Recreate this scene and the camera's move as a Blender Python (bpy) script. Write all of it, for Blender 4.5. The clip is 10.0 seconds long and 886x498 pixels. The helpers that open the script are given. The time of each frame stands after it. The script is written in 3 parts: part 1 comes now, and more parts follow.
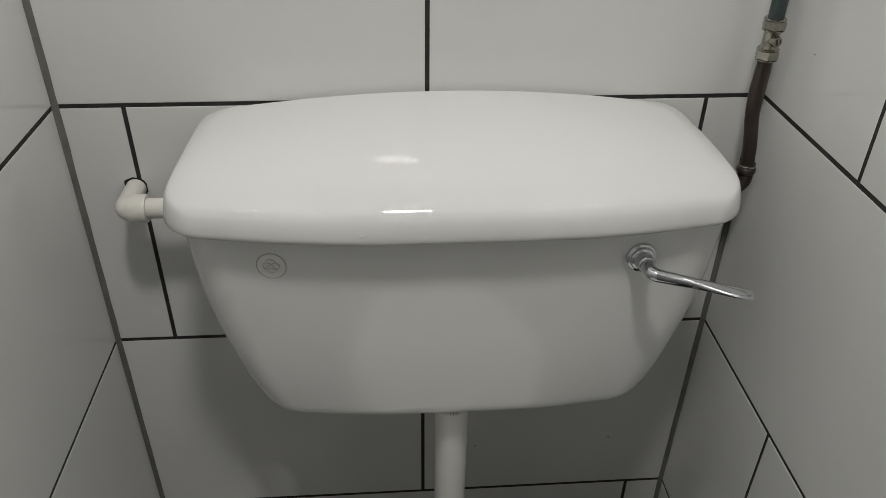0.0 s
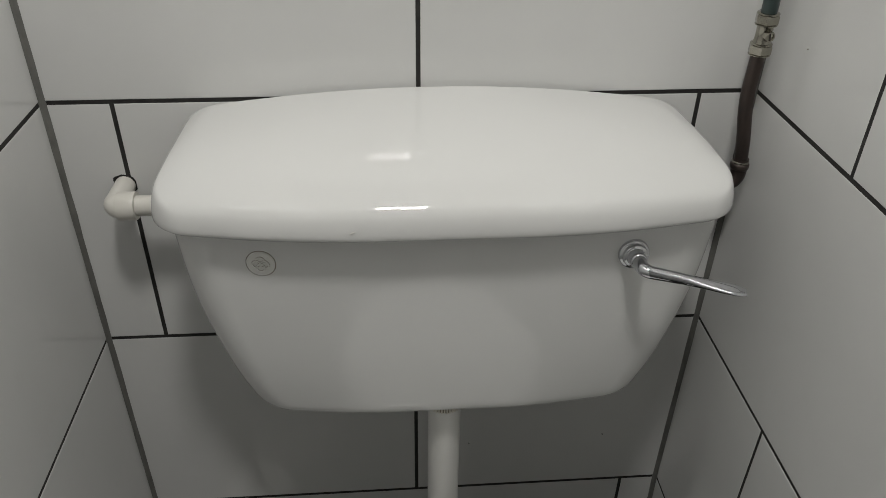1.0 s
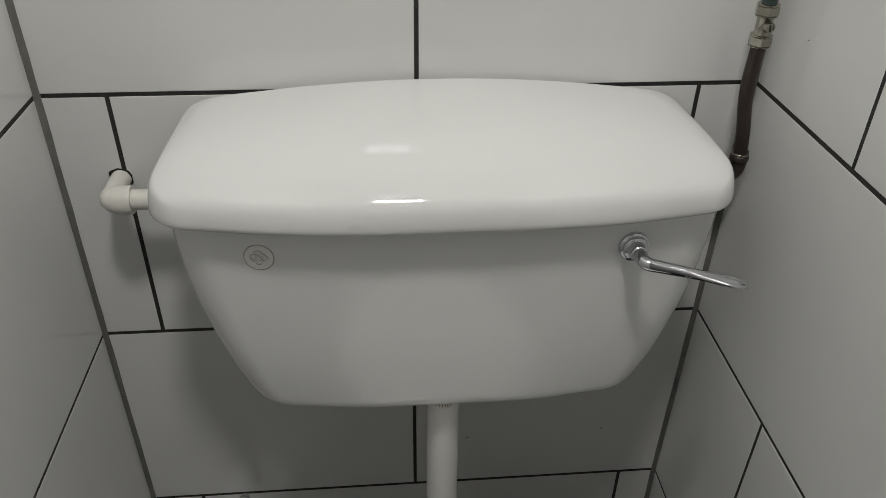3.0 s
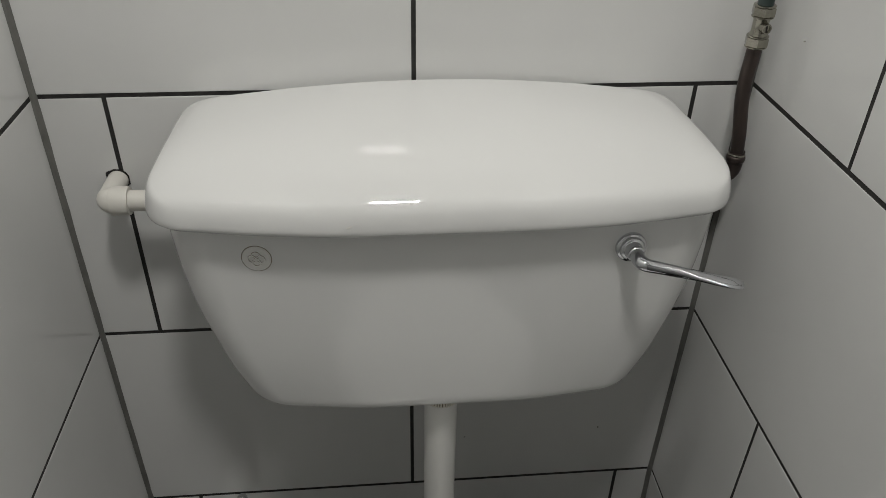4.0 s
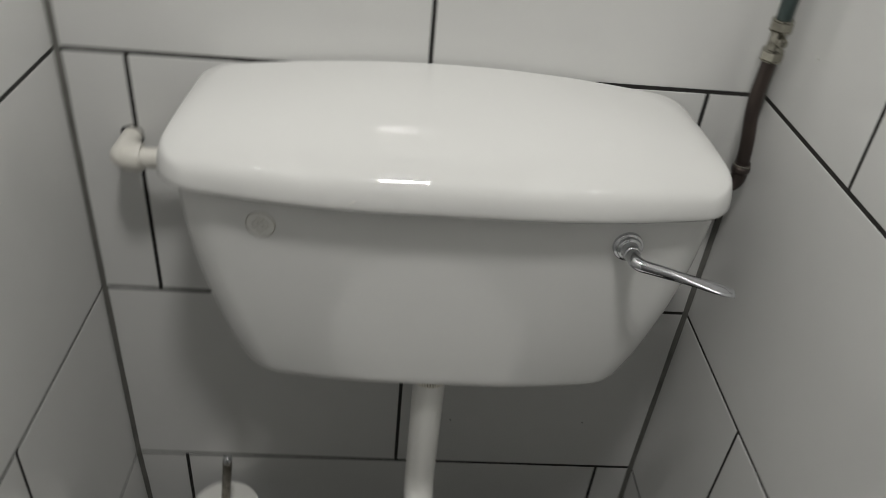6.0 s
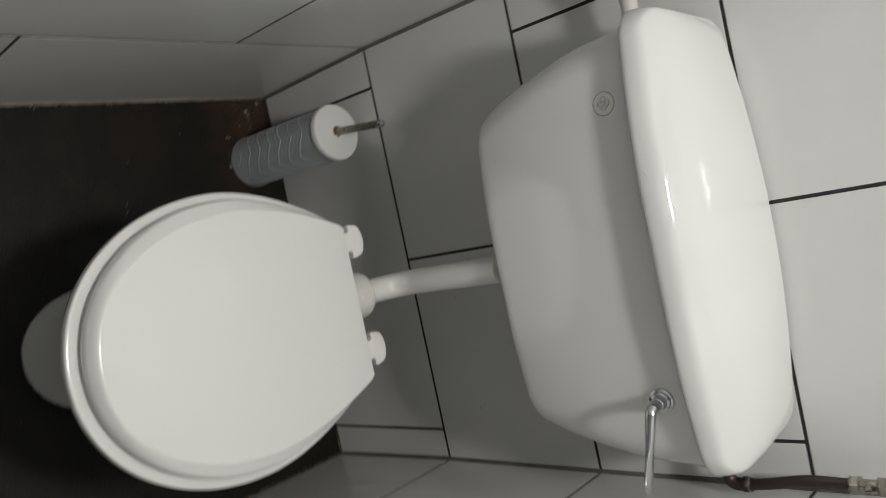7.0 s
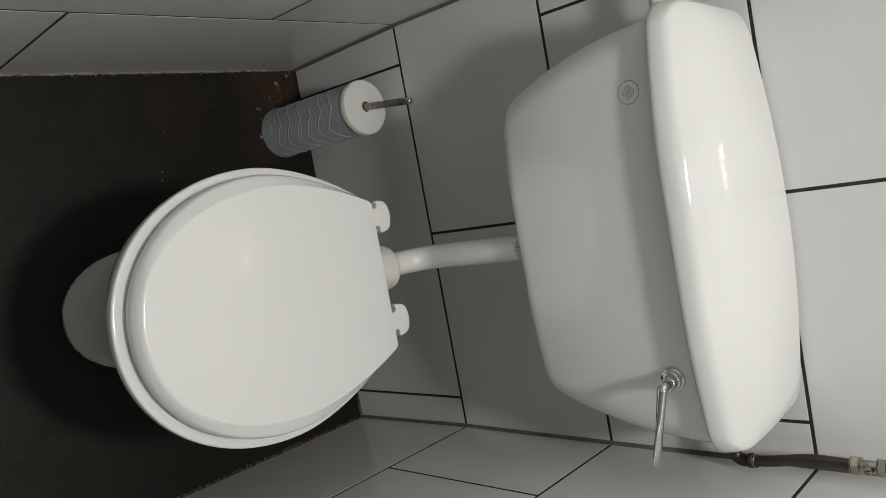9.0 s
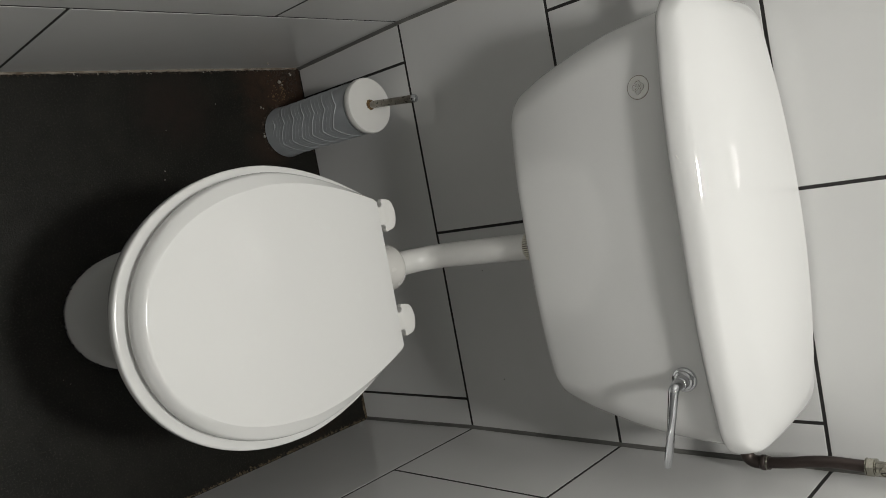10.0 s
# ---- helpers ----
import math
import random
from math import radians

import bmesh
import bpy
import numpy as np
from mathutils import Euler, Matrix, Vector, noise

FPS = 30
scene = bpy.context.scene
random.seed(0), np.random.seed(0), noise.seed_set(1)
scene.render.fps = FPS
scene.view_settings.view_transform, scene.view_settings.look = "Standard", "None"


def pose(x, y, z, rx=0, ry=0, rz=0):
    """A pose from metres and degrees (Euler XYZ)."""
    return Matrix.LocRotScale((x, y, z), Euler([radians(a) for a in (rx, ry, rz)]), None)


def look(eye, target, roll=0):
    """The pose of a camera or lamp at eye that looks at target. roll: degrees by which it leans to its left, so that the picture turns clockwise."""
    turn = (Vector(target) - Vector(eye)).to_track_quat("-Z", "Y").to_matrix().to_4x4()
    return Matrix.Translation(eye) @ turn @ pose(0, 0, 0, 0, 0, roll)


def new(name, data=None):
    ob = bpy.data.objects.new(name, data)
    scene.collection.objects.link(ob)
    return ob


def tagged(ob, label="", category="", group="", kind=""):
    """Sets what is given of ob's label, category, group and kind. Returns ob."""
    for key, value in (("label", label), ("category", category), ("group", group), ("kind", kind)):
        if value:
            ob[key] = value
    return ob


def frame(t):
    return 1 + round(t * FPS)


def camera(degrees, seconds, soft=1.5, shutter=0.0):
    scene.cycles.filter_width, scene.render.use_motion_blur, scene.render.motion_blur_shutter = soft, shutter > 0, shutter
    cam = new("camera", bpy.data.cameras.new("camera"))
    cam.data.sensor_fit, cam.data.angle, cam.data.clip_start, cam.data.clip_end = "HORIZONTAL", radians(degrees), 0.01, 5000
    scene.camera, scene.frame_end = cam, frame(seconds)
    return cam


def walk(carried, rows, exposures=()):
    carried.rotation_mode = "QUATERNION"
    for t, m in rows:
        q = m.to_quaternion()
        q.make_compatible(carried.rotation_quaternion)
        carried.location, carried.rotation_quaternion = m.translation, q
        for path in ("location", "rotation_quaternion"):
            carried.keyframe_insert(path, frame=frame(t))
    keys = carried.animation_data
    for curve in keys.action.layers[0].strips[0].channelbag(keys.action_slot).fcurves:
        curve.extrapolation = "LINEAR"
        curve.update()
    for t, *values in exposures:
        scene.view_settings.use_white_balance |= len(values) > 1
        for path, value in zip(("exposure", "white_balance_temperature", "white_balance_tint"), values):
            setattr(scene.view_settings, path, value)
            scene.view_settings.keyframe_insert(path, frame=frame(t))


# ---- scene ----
cam = camera(59.1, 10.0, soft=0.6, shutter=0.5)
PATH = [
    (0, (-0.038, -0.756, 1.218), (0.098, 0.907, 0.115), 0.9),
    (0.5, (-0.033, -0.756, 1.217), (0.105, 0.905, 0.111), 0.9),
    (1, (-0.032, -0.752, 1.215), (0.111, 0.906, 0.106), 0.9),
    (1.5, (-0.03, -0.75, 1.213), (0.113, 0.905, 0.099), 0.9),
    (2, (-0.032, -0.749, 1.213), (0.115, 0.904, 0.097), 0.9),
    (2.5, (-0.034, -0.749, 1.211), (0.116, 0.903, 0.093), 0.9),
    (4, (-0.037, -0.748, 1.214), (0.128, 0.898, 0.09), 1.1),
    (4.5, (-0.031, -0.752, 1.217), (0.135, 0.893, 0.091), 1.1),
    (5, (-0.028, -0.751, 1.216), (0.134, 0.895, 0.091), 1.0),
    (5.2, (-0.028, -0.749, 1.215), (0.132, 0.896, 0.089), 0.9),
    (5.6, (-0.028, -0.749, 1.215), (0.132, 0.896, 0.089), 0.9),
    (5.9, (-0.029, -0.7549, 1.2162), (0.1238, 0.8838, 0.081), 3.07),
    (6.1, (-0.0324, -0.7764, 1.2206), (0.0939, 0.8398, 0.052), 10.93),
    (6.3, (-0.04, -0.823, 1.23), (0.029, 0.744, -0.011), 28.0),
    (6.4, (-0.051, -0.838, 1.23), (0.03, 0.681, -0.068), 38.4),
    (6.5, (-0.047, -0.861, 1.227), (0.007, 0.642, -0.092), 48.8),
    (6.6, (-0.055, -0.886, 1.225), (0.001, 0.611, -0.099), 58.1),
    (6.7, (-0.056, -0.907, 1.23), (-0.009, 0.588, -0.099), 65.8),
    (6.8, (-0.058, -0.924, 1.233), (-0.008, 0.569, -0.097), 71.8),
    (7, (-0.056, -0.957, 1.247), (0.018, 0.525, -0.095), 80.0),
    (7.1, (-0.07, -0.967, 1.257), (0.041, 0.504, -0.093), 82.7),
    (7.2, (-0.068, -0.978, 1.264), (0.052, 0.488, -0.091), 84.5),
    (7.3, (-0.071, -0.985, 1.268), (0.06, 0.477, -0.091), 85.8),
    (7.5, (-0.062, -0.996, 1.269), (0.06, 0.465, -0.091), 87.1),
    (8, (-0.07, -0.998, 1.273), (0.062, 0.456, -0.095), 85.3),
    (8.5, (-0.069, -0.994, 1.269), (0.078, 0.454, -0.103), 83.4),
    (9, (-0.076, -0.991, 1.268), (0.077, 0.448, -0.113), 83.8),
    (9.5, (-0.074, -0.988, 1.266), (0.064, 0.447, -0.12), 84.0),
    (10, (-0.071, -0.983, 1.254), (0.075, 0.451, -0.133), 83.5),
]
walk(cam, [(t, look(eye, target, roll)) for t, eye, target, roll in PATH], exposures=[(0, 0.0), (5.2, 0.0), (6.4, 0.15), (7.2, 0.39), (10, 0.39)])

# ---- world and lamps ----
ROOM_L, ROOM_R, ROOM_D, ROOM_H = -0.371, 0.358, -1.62, 2.285
world = bpy.data.worlds.new("world")
scene.world = world
world.use_nodes = True
world.node_tree.nodes["Background"].inputs[0].default_value = (0.6, 0.62, 0.65, 1)
world.node_tree.nodes["Background"].inputs[1].default_value = 0.05


LAMP_X, LAMP_Y, LAMP_Z = -0.008, -0.70, 2.248


def lamp_panel(x, sx, sy, power):
    """One glowing pane of the ceiling lamp."""
    data = bpy.data.lights.new("lamp_light", "AREA")
    data.shape, data.size, data.size_y, data.energy, data.color = "RECTANGLE", sx, sy, power, (1.0, 0.985, 0.942)
    ob = new("lamp_light", data)
    ob.matrix_world = pose(LAMP_X + x, LAMP_Y, LAMP_Z)
    return ob


# a flat ceiling lamp whose diffuser is split by a bar near one end
lamp_panel(-0.012, 0.146, 0.165, 9.5)
lamp_panel(0.077, 0.018, 0.165, 1.17)


# ---- materials ----
def material(name, base, rough=0.5, metal=0.0, ior=1.5):
    m = bpy.data.materials.new(name)
    m.use_nodes = True
    b = m.node_tree.nodes["Principled BSDF"]
    b.inputs["Base Color"].default_value = (*base, 1)
    b.inputs["Roughness"].default_value = rough
    b.inputs["Metallic"].default_value = metal
    b.inputs["IOR"].default_value = ior
    return m


def node(m, kind, **inputs):
    n = m.node_tree.nodes.new(kind)
    for key, value in inputs.items():
        n.inputs[key.replace("_", " ")].default_value = value
    return n


def coords(m, scale=(1, 1, 1)):
    t = m.node_tree.nodes.new("ShaderNodeTexCoord")
    p = m.node_tree.nodes.new("ShaderNodeMapping")
    p.inputs["Scale"].default_value = scale
    m.node_tree.links.new(t.outputs["Object"], p.inputs["Vector"])
    return p.outputs["Vector"]


def ramp(m, fac, stops):
    r = m.node_tree.nodes.new("ShaderNodeValToRGB")
    m.node_tree.links.new(fac, r.inputs["Fac"])
    el = r.color_ramp.elements
    while len(el) < len(stops):
        el.new(0.5)
    for e, (p, c) in zip(el, stops):
        e.position, e.color = p, (*c, 1)
    return r.outputs["Color"]


def vary(m, colours, scale=8.0, detail=5.0, rough=None, bump=0.0, bump_scale=60.0, stretch=(1, 1, 1), per_object=0.0):
    """Colour from noise between stops, roughness range, and fine relief."""
    nt, b = m.node_tree, m.node_tree.nodes["Principled BSDF"]
    v = coords(m, stretch)
    n = node(m, "ShaderNodeTexNoise", Scale=scale, Detail=detail, Roughness=0.6)
    nt.links.new(v, n.inputs["Vector"])
    col = ramp(m, n.outputs["Fac"], colours)
    if per_object:
        info = nt.nodes.new("ShaderNodeObjectInfo")
        rng = node(m, "ShaderNodeMapRange", To_Min=1 - per_object, To_Max=1.0)
        nt.links.new(info.outputs["Random"], rng.inputs["Value"])
        hsv = nt.nodes.new("ShaderNodeHueSaturation")
        nt.links.new(rng.outputs["Result"], hsv.inputs["Value"])
        nt.links.new(col, hsv.inputs["Color"])
        col = hsv.outputs["Color"]
    nt.links.new(col, b.inputs["Base Color"])
    if rough:
        n2 = node(m, "ShaderNodeTexNoise", Scale=scale * 2.3, Detail=4.0)
        nt.links.new(v, n2.inputs["Vector"])
        r2 = node(m, "ShaderNodeMapRange", From_Min=0.3, From_Max=0.7, To_Min=rough[0], To_Max=rough[1])
        nt.links.new(n2.outputs["Fac"], r2.inputs["Value"])
        nt.links.new(r2.outputs["Result"], b.inputs["Roughness"])
    if bump:
        n3 = node(m, "ShaderNodeTexNoise", Scale=bump_scale, Detail=3.0)
        nt.links.new(v, n3.inputs["Vector"])
        bp = node(m, "ShaderNodeBump", Strength=1.0, Distance=bump)
        nt.links.new(n3.outputs["Fac"], bp.inputs["Height"])
        nt.links.new(bp.outputs["Normal"], b.inputs["Normal"])
    return m


TILE = vary(material("glazed_tile", (0.7, 0.7, 0.68), 0.14, ior=1.52), [(0.35, (0.675, 0.675, 0.666)), (0.65, (0.70, 0.70, 0.69))], 5,
            rough=(0.03, 0.06), bump=0.00011, bump_scale=12, per_object=0.03)
GROUT = vary(material("dark_grout", (0.05, 0.05, 0.047), 0.85), [(0.3, (0.012, 0.0115, 0.011)), (0.7, (0.030, 0.028, 0.026))], 60,
             bump=0.0004, bump_scale=500)
SEALANT = vary(material("grey_sealant", (0.16, 0.16, 0.15), 0.55), [(0.3, (0.115, 0.114, 0.105)), (0.7, (0.185, 0.183, 0.170))], 30,
               bump=0.0003, bump_scale=200)
CHINA = vary(material("vitreous_china", (0.8, 0.8, 0.78), 0.07, ior=1.6), [(0.3, (0.70, 0.70, 0.69)), (0.7, (0.70, 0.70, 0.69))], 6,
             rough=(0.008, 0.018), bump=0.00004, bump_scale=9)
TANKM = vary(material("tank_glaze", (0.8, 0.8, 0.78), 0.12, ior=1.6), [(0.3, (0.70, 0.70, 0.69)), (0.7, (0.72, 0.72, 0.71))], 6,
             rough=(0.05, 0.085), bump=0.00006, bump_scale=14)
SEATM = vary(material("seat_plastic", (0.8, 0.8, 0.78), 0.15), [(0.3, (0.725, 0.725, 0.71)), (0.7, (0.735, 0.735, 0.72))], 3,
             bump=0.00003, bump_scale=60)
WHITEPL = vary(material("white_plastic", (0.75, 0.75, 0.72), 0.3), [(0.3, (0.715, 0.71, 0.685)), (0.7, (0.73, 0.725, 0.70))], 12,
               bump=0.00002, bump_scale=120)
AGEDPL = vary(material("aged_white_plastic", (0.7, 0.68, 0.63), 0.35), [(0.3, (0.66, 0.64, 0.59)), (0.7, (0.71, 0.69, 0.645))], 40,
              bump=0.00003, bump_scale=150)
CREAM = vary(material("aged_cream_plastic", (0.66, 0.63, 0.55), 0.35), [(0.3, (0.60, 0.565, 0.48)), (0.7, (0.7, 0.675, 0.6))], 60,
             rough=(0.3, 0.5), bump=0.00006, bump_scale=300)
CONEM = vary(material("off_white_rubber", (0.7, 0.69, 0.66), 0.22), [(0.3, (0.66, 0.645, 0.61)), (0.7, (0.72, 0.71, 0.68))], 30, rough=(0.16, 0.3), bump=0.00003, bump_scale=150)
# brown of the floor crust and of dark gaps in badge and collar
GRIMEGAP = vary(material("brown_grime_and_gaps", (0.1, 0.08, 0.05), 0.8), [(0.3, (0.07, 0.05, 0.03)), (0.7, (0.2, 0.16, 0.1))], 90, bump=0.0002, bump_scale=300)
CHROME = vary(material("chrome", (0.72, 0.72, 0.74), 0.08, 1.0), [(0.35, (0.55, 0.56, 0.58)), (0.65, (0.62, 0.63, 0.65))], 40, rough=(0.015, 0.04))
NICKEL = vary(material("nickel_brass", (0.55, 0.53, 0.46), 0.25, 1.0), [(0.3, (0.30, 0.285, 0.24)), (0.7, (0.40, 0.385, 0.335))], 90,
              rough=(0.13, 0.22), bump=0.00003, bump_scale=200)
COPPER = vary(material("tarnished_copper", (0.1, 0.07, 0.06), 0.45, 0.7), [(0.3, (0.048, 0.039, 0.037)), (0.7, (0.088, 0.068, 0.06))], 60,
              rough=(0.3, 0.55), bump=0.0001, bump_scale=250, stretch=(1, 1, 0.2))
PAINTPIPE = vary(material("painted_pipe", (0.05, 0.06, 0.065), 0.4), [(0.3, (0.022, 0.036, 0.034)), (0.7, (0.05, 0.072, 0.07))], 60,
                 rough=(0.3, 0.5), bump=0.0001, bump_scale=250)
STEEL = vary(material("worn_steel", (0.35, 0.33, 0.3), 0.3, 0.6), [(0.30, (0.08, 0.062, 0.045)), (0.44, (0.24, 0.22, 0.185)), (0.7, (0.35, 0.325, 0.28))], 60,
             rough=(0.2, 0.45), bump=0.0001, bump_scale=300)
RUST = vary(material("rust", (0.2, 0.1, 0.04), 0.85), [(0.3, (0.05, 0.028, 0.014)), (0.5, (0.14, 0.075, 0.03)), (0.72, (0.36, 0.27, 0.11))], 260, bump=0.0004, bump_scale=500)
HOLDER = vary(material("blue_grey_plastic", (0.33, 0.36, 0.39), 0.45), [(0.3, (0.40, 0.425, 0.445)), (0.7, (0.45, 0.475, 0.495))], 20,
              rough=(0.4, 0.55), bump=0.0001, bump_scale=200)
GRUBBY = vary(material("grubby_sealant", (0.25, 0.22, 0.18), 0.7), [(0.3, (0.10, 0.065, 0.04)), (0.5, (0.24, 0.205, 0.165)), (0.75, (0.36, 0.33, 0.28))], 45, bump=0.0005, bump_scale=260)
BLACK = material("black_gaps_and_specks", (0.012, 0.011, 0.01), 0.8)
FILTH = vary(material("brown_dirt", (0.07, 0.04, 0.02), 0.8), [(0.3, (0.02, 0.014, 0.010)), (0.6, (0.055, 0.038, 0.026)), (0.85, (0.17, 0.13, 0.095))], 120,
             bump=0.0008, bump_scale=300)
TAN = vary(material("tan_dirt", (0.2, 0.13, 0.06), 0.8), [(0.3, (0.07, 0.038, 0.018)), (0.6, (0.17, 0.105, 0.05)), (0.8, (0.27, 0.19, 0.10))], 150, bump=0.0004, bump_scale=300)
PALESPECK = vary(material("pale_crumbs_and_glint", (0.5, 0.47, 0.42), 0.8), [(0.3, (0.22, 0.20, 0.165)), (0.7, (0.42, 0.40, 0.36))], 200)
PAINT = vary(material("ceiling_paint", (0.75, 0.75, 0.73), 0.8), [(0.3, (0.56, 0.56, 0.55)), (0.7, (0.60, 0.60, 0.59))], 4, bump=0.0003, bump_scale=80)
FLOORM = vary(material("dark_vinyl", (0.02, 0.019, 0.018), 0.4),
              [(0.25, (0.0060, 0.0058, 0.0043)), (0.5, (0.0090, 0.0087, 0.0065)), (0.75, (0.0145, 0.0138, 0.0103))], 16, 9,
              rough=(0.42, 0.62), bump=0.0005, bump_scale=420)


def speckle(m, scale, low, high, colour):
    """Small pale flecks scattered through a surface."""
    nt, b = m.node_tree, m.node_tree.nodes["Principled BSDF"]
    old = b.inputs["Base Color"].links[0].from_socket
    t = nt.nodes.new("ShaderNodeTexCoord")
    n = node(m, "ShaderNodeTexNoise", Scale=scale, Detail=2.0, Roughness=0.7)
    nt.links.new(t.outputs["Object"], n.inputs["Vector"])
    fac = node(m, "ShaderNodeMapRange", From_Min=low, From_Max=high)
    nt.links.new(n.outputs["Fac"], fac.inputs["Value"])
    mix = nt.nodes.new("ShaderNodeMix")
    mix.data_type = "RGBA"
    mix.inputs[7].default_value = (*colour, 1)
    nt.links.new(fac.outputs["Result"], mix.inputs[0])
    nt.links.new(old, mix.inputs[6])
    nt.links.new(mix.outputs[2], b.inputs["Base Color"])


speckle(FLOORM, 330, 0.54, 0.72, (0.032, 0.031, 0.024))


def stain(m, centre, reach, colour):
    """A dirty patch with a ragged outline about a point of the floor."""
    nt, b = m.node_tree, m.node_tree.nodes["Principled BSDF"]
    old = b.inputs["Base Color"].links[0].from_socket
    t = nt.nodes.new("ShaderNodeTexCoord")
    dist = nt.nodes.new("ShaderNodeVectorMath")
    dist.operation = "DISTANCE"
    dist.inputs[1].default_value = centre
    nt.links.new(t.outputs["Object"], dist.inputs[0])
    n = node(m, "ShaderNodeTexNoise", Scale=38.0, Detail=7.0, Roughness=0.65)
    nt.links.new(t.outputs["Object"], n.inputs["Vector"])
    fall = node(m, "ShaderNodeMapRange", From_Min=0.0, From_Max=reach, To_Min=1.0, To_Max=0.0)
    nt.links.new(dist.outputs["Value"], fall.inputs["Value"])
    mul = nt.nodes.new("ShaderNodeMath")
    mul.operation = "MULTIPLY"
    nt.links.new(fall.outputs["Result"], mul.inputs[0])
    nt.links.new(n.outputs["Fac"], mul.inputs[1])
    step = node(m, "ShaderNodeMapRange", From_Min=0.16, From_Max=0.42)
    nt.links.new(mul.outputs["Value"], step.inputs["Value"])
    mix = nt.nodes.new("ShaderNodeMix")
    mix.data_type = "RGBA"
    mix.inputs[7].default_value = (*colour, 1)
    nt.links.new(step.outputs["Result"], mix.inputs[0])
    nt.links.new(old, mix.inputs[6])
    nt.links.new(mix.outputs[2], b.inputs["Base Color"])


stain(FLOORM, (-0.325, -0.05, 0.0), 0.17, (0.040, 0.023, 0.0145))
stain(FLOORM, (-0.22, -0.10, 0.0), 0.09, (0.025, 0.0165, 0.011))
stain(FLOORM, (-0.30, -0.28, 0.0), 0.13, (0.017, 0.012, 0.009))
stain(FLOORM, (0.30, -0.12, 0.0), 0.10, (0.02, 0.013, 0.009))
stain(FLOORM, (-0.08, -0.72, 0.0), 0.12, (0.016, 0.0125, 0.010))
FLOORM.node_tree.nodes["Principled BSDF"].inputs["Specular IOR Level"].default_value = 0.2
# grey of the unseen south wall, set for the light it bounces back
FILLM = vary(material("fill_grey", (0.2, 0.2, 0.2), 0.6), [(0.3, (0.20, 0.20, 0.197)), (0.7, (0.24, 0.24, 0.235))], 6, rough=(0.5, 0.65))


# ---- mesh helpers ----
def mesh_ob(name, bm, mat, smooth=True):
    me = bpy.data.meshes.new(name)
    bmesh.ops.recalc_face_normals(bm, faces=bm.faces[:])
    bm.to_mesh(me)
    bm.free()
    me.materials.append(mat)
    if smooth:
        me.polygons.foreach_set("use_smooth", [True] * len(me.polygons))
    ob = new(name, me)
    return ob


def part(name, bm, mat, parent=None, label="", smooth=True, sharp=None):
    ob = mesh_ob(name, bm, mat, smooth)
    if sharp:
        ob.data.set_sharp_from_angle(angle=radians(sharp))
    if parent:
        ob.parent = parent
    if label:
        ob["label"] = label
    return ob


def thing(name, label, category, group="", kind=""):
    return tagged(new(name), label, category, group, kind)


def loft(bm, rings, cap_start=True, cap_end=True, closed=True):
    rows = [[bm.verts.new(p) for p in ring] for ring in rings]
    for a, b in zip(rows, rows[1:]):
        n = len(a)
        for i in range(n if closed else n - 1):
            j = (i + 1) % n
            bm.faces.new((a[i], a[j], b[j], b[i]))
    if cap_start:
        bm.faces.new(rows[0])
    if cap_end:
        bm.faces.new(rows[-1])
    return rows


def lathe(profile, n=40, at=None):
    """Profile of (radius, height) turned about z, then moved by the matrix at."""
    bm = bmesh.new()
    rings = [[(r * math.cos(2 * math.pi * i / n), r * math.sin(2 * math.pi * i / n), h) for i in range(n)] for r, h in profile]
    loft(bm, rings)
    if at is not None:
        bm.transform(at)
    return bm


def axis(start, end):
    """A matrix that sets z=0 at start and points z to end."""
    d = Vector(end) - Vector(start)
    return Matrix.Translation(start) @ d.to_track_quat("Z", "Y").to_matrix().to_4x4()


def smooth_path(points, radius, steps=8):
    """A polyline whose inner corners are rounded."""
    pts = [Vector(p) for p in points]
    out = [pts[0]]
    for a, b, c in zip(pts, pts[1:], pts[2:]):
        u, v = (a - b).normalized(), (c - b).normalized()
        k = min(radius, (a - b).length * 0.49, (c - b).length * 0.49)
        p, q = b + u * k, b + v * k
        for i in range(steps + 1):
            t = i / steps
            out.append((1 - t) ** 2 * p + 2 * t * (1 - t) * b + t * t * q)
    out.append(pts[-1])
    return out


def tube(points, radius, n=20, squash=None, up=None):
    """A round bar along points; radius a number or a list; squash: list of (wide, thick) factors."""
    bm = bmesh.new()
    pts = [Vector(p) for p in points]
    rings, ref = [], None
    for i, p in enumerate(pts):
        d = (pts[min(i + 1, len(pts) - 1)] - pts[max(i - 1, 0)]).normalized()
        if ref is None:
            ref = up or d.orthogonal().normalized()
        ref = (ref - d * ref.dot(d)).normalized()
        side = d.cross(ref)
        r = radius[i] if isinstance(radius, (list, tuple)) else radius
        a, b = squash[i] if squash else (1, 1)
        rings.append([p + ref * (r * a * math.cos(2 * math.pi * k / n)) + side * (r * b * math.sin(2 * math.pi * k / n)) for k in range(n)])
    loft(bm, rings)
    return bm


def box(x0, x1, y0, y1, z0, z1, bevel=0.0, seg=2):
    bm = bmesh.new()
    bmesh.ops.create_cube(bm, size=1, matrix=Matrix.Translation(((x0 + x1) / 2, (y0 + y1) / 2, (z0 + z1) / 2))
                          @ Matrix.Diagonal((x1 - x0, y1 - y0, z1 - z0, 1)))
    if bevel:
        bmesh.ops.bevel(bm, geom=bm.edges[:] + bm.verts[:], offset=bevel, segments=seg, affect="EDGES", profile=0.5)
    return bm


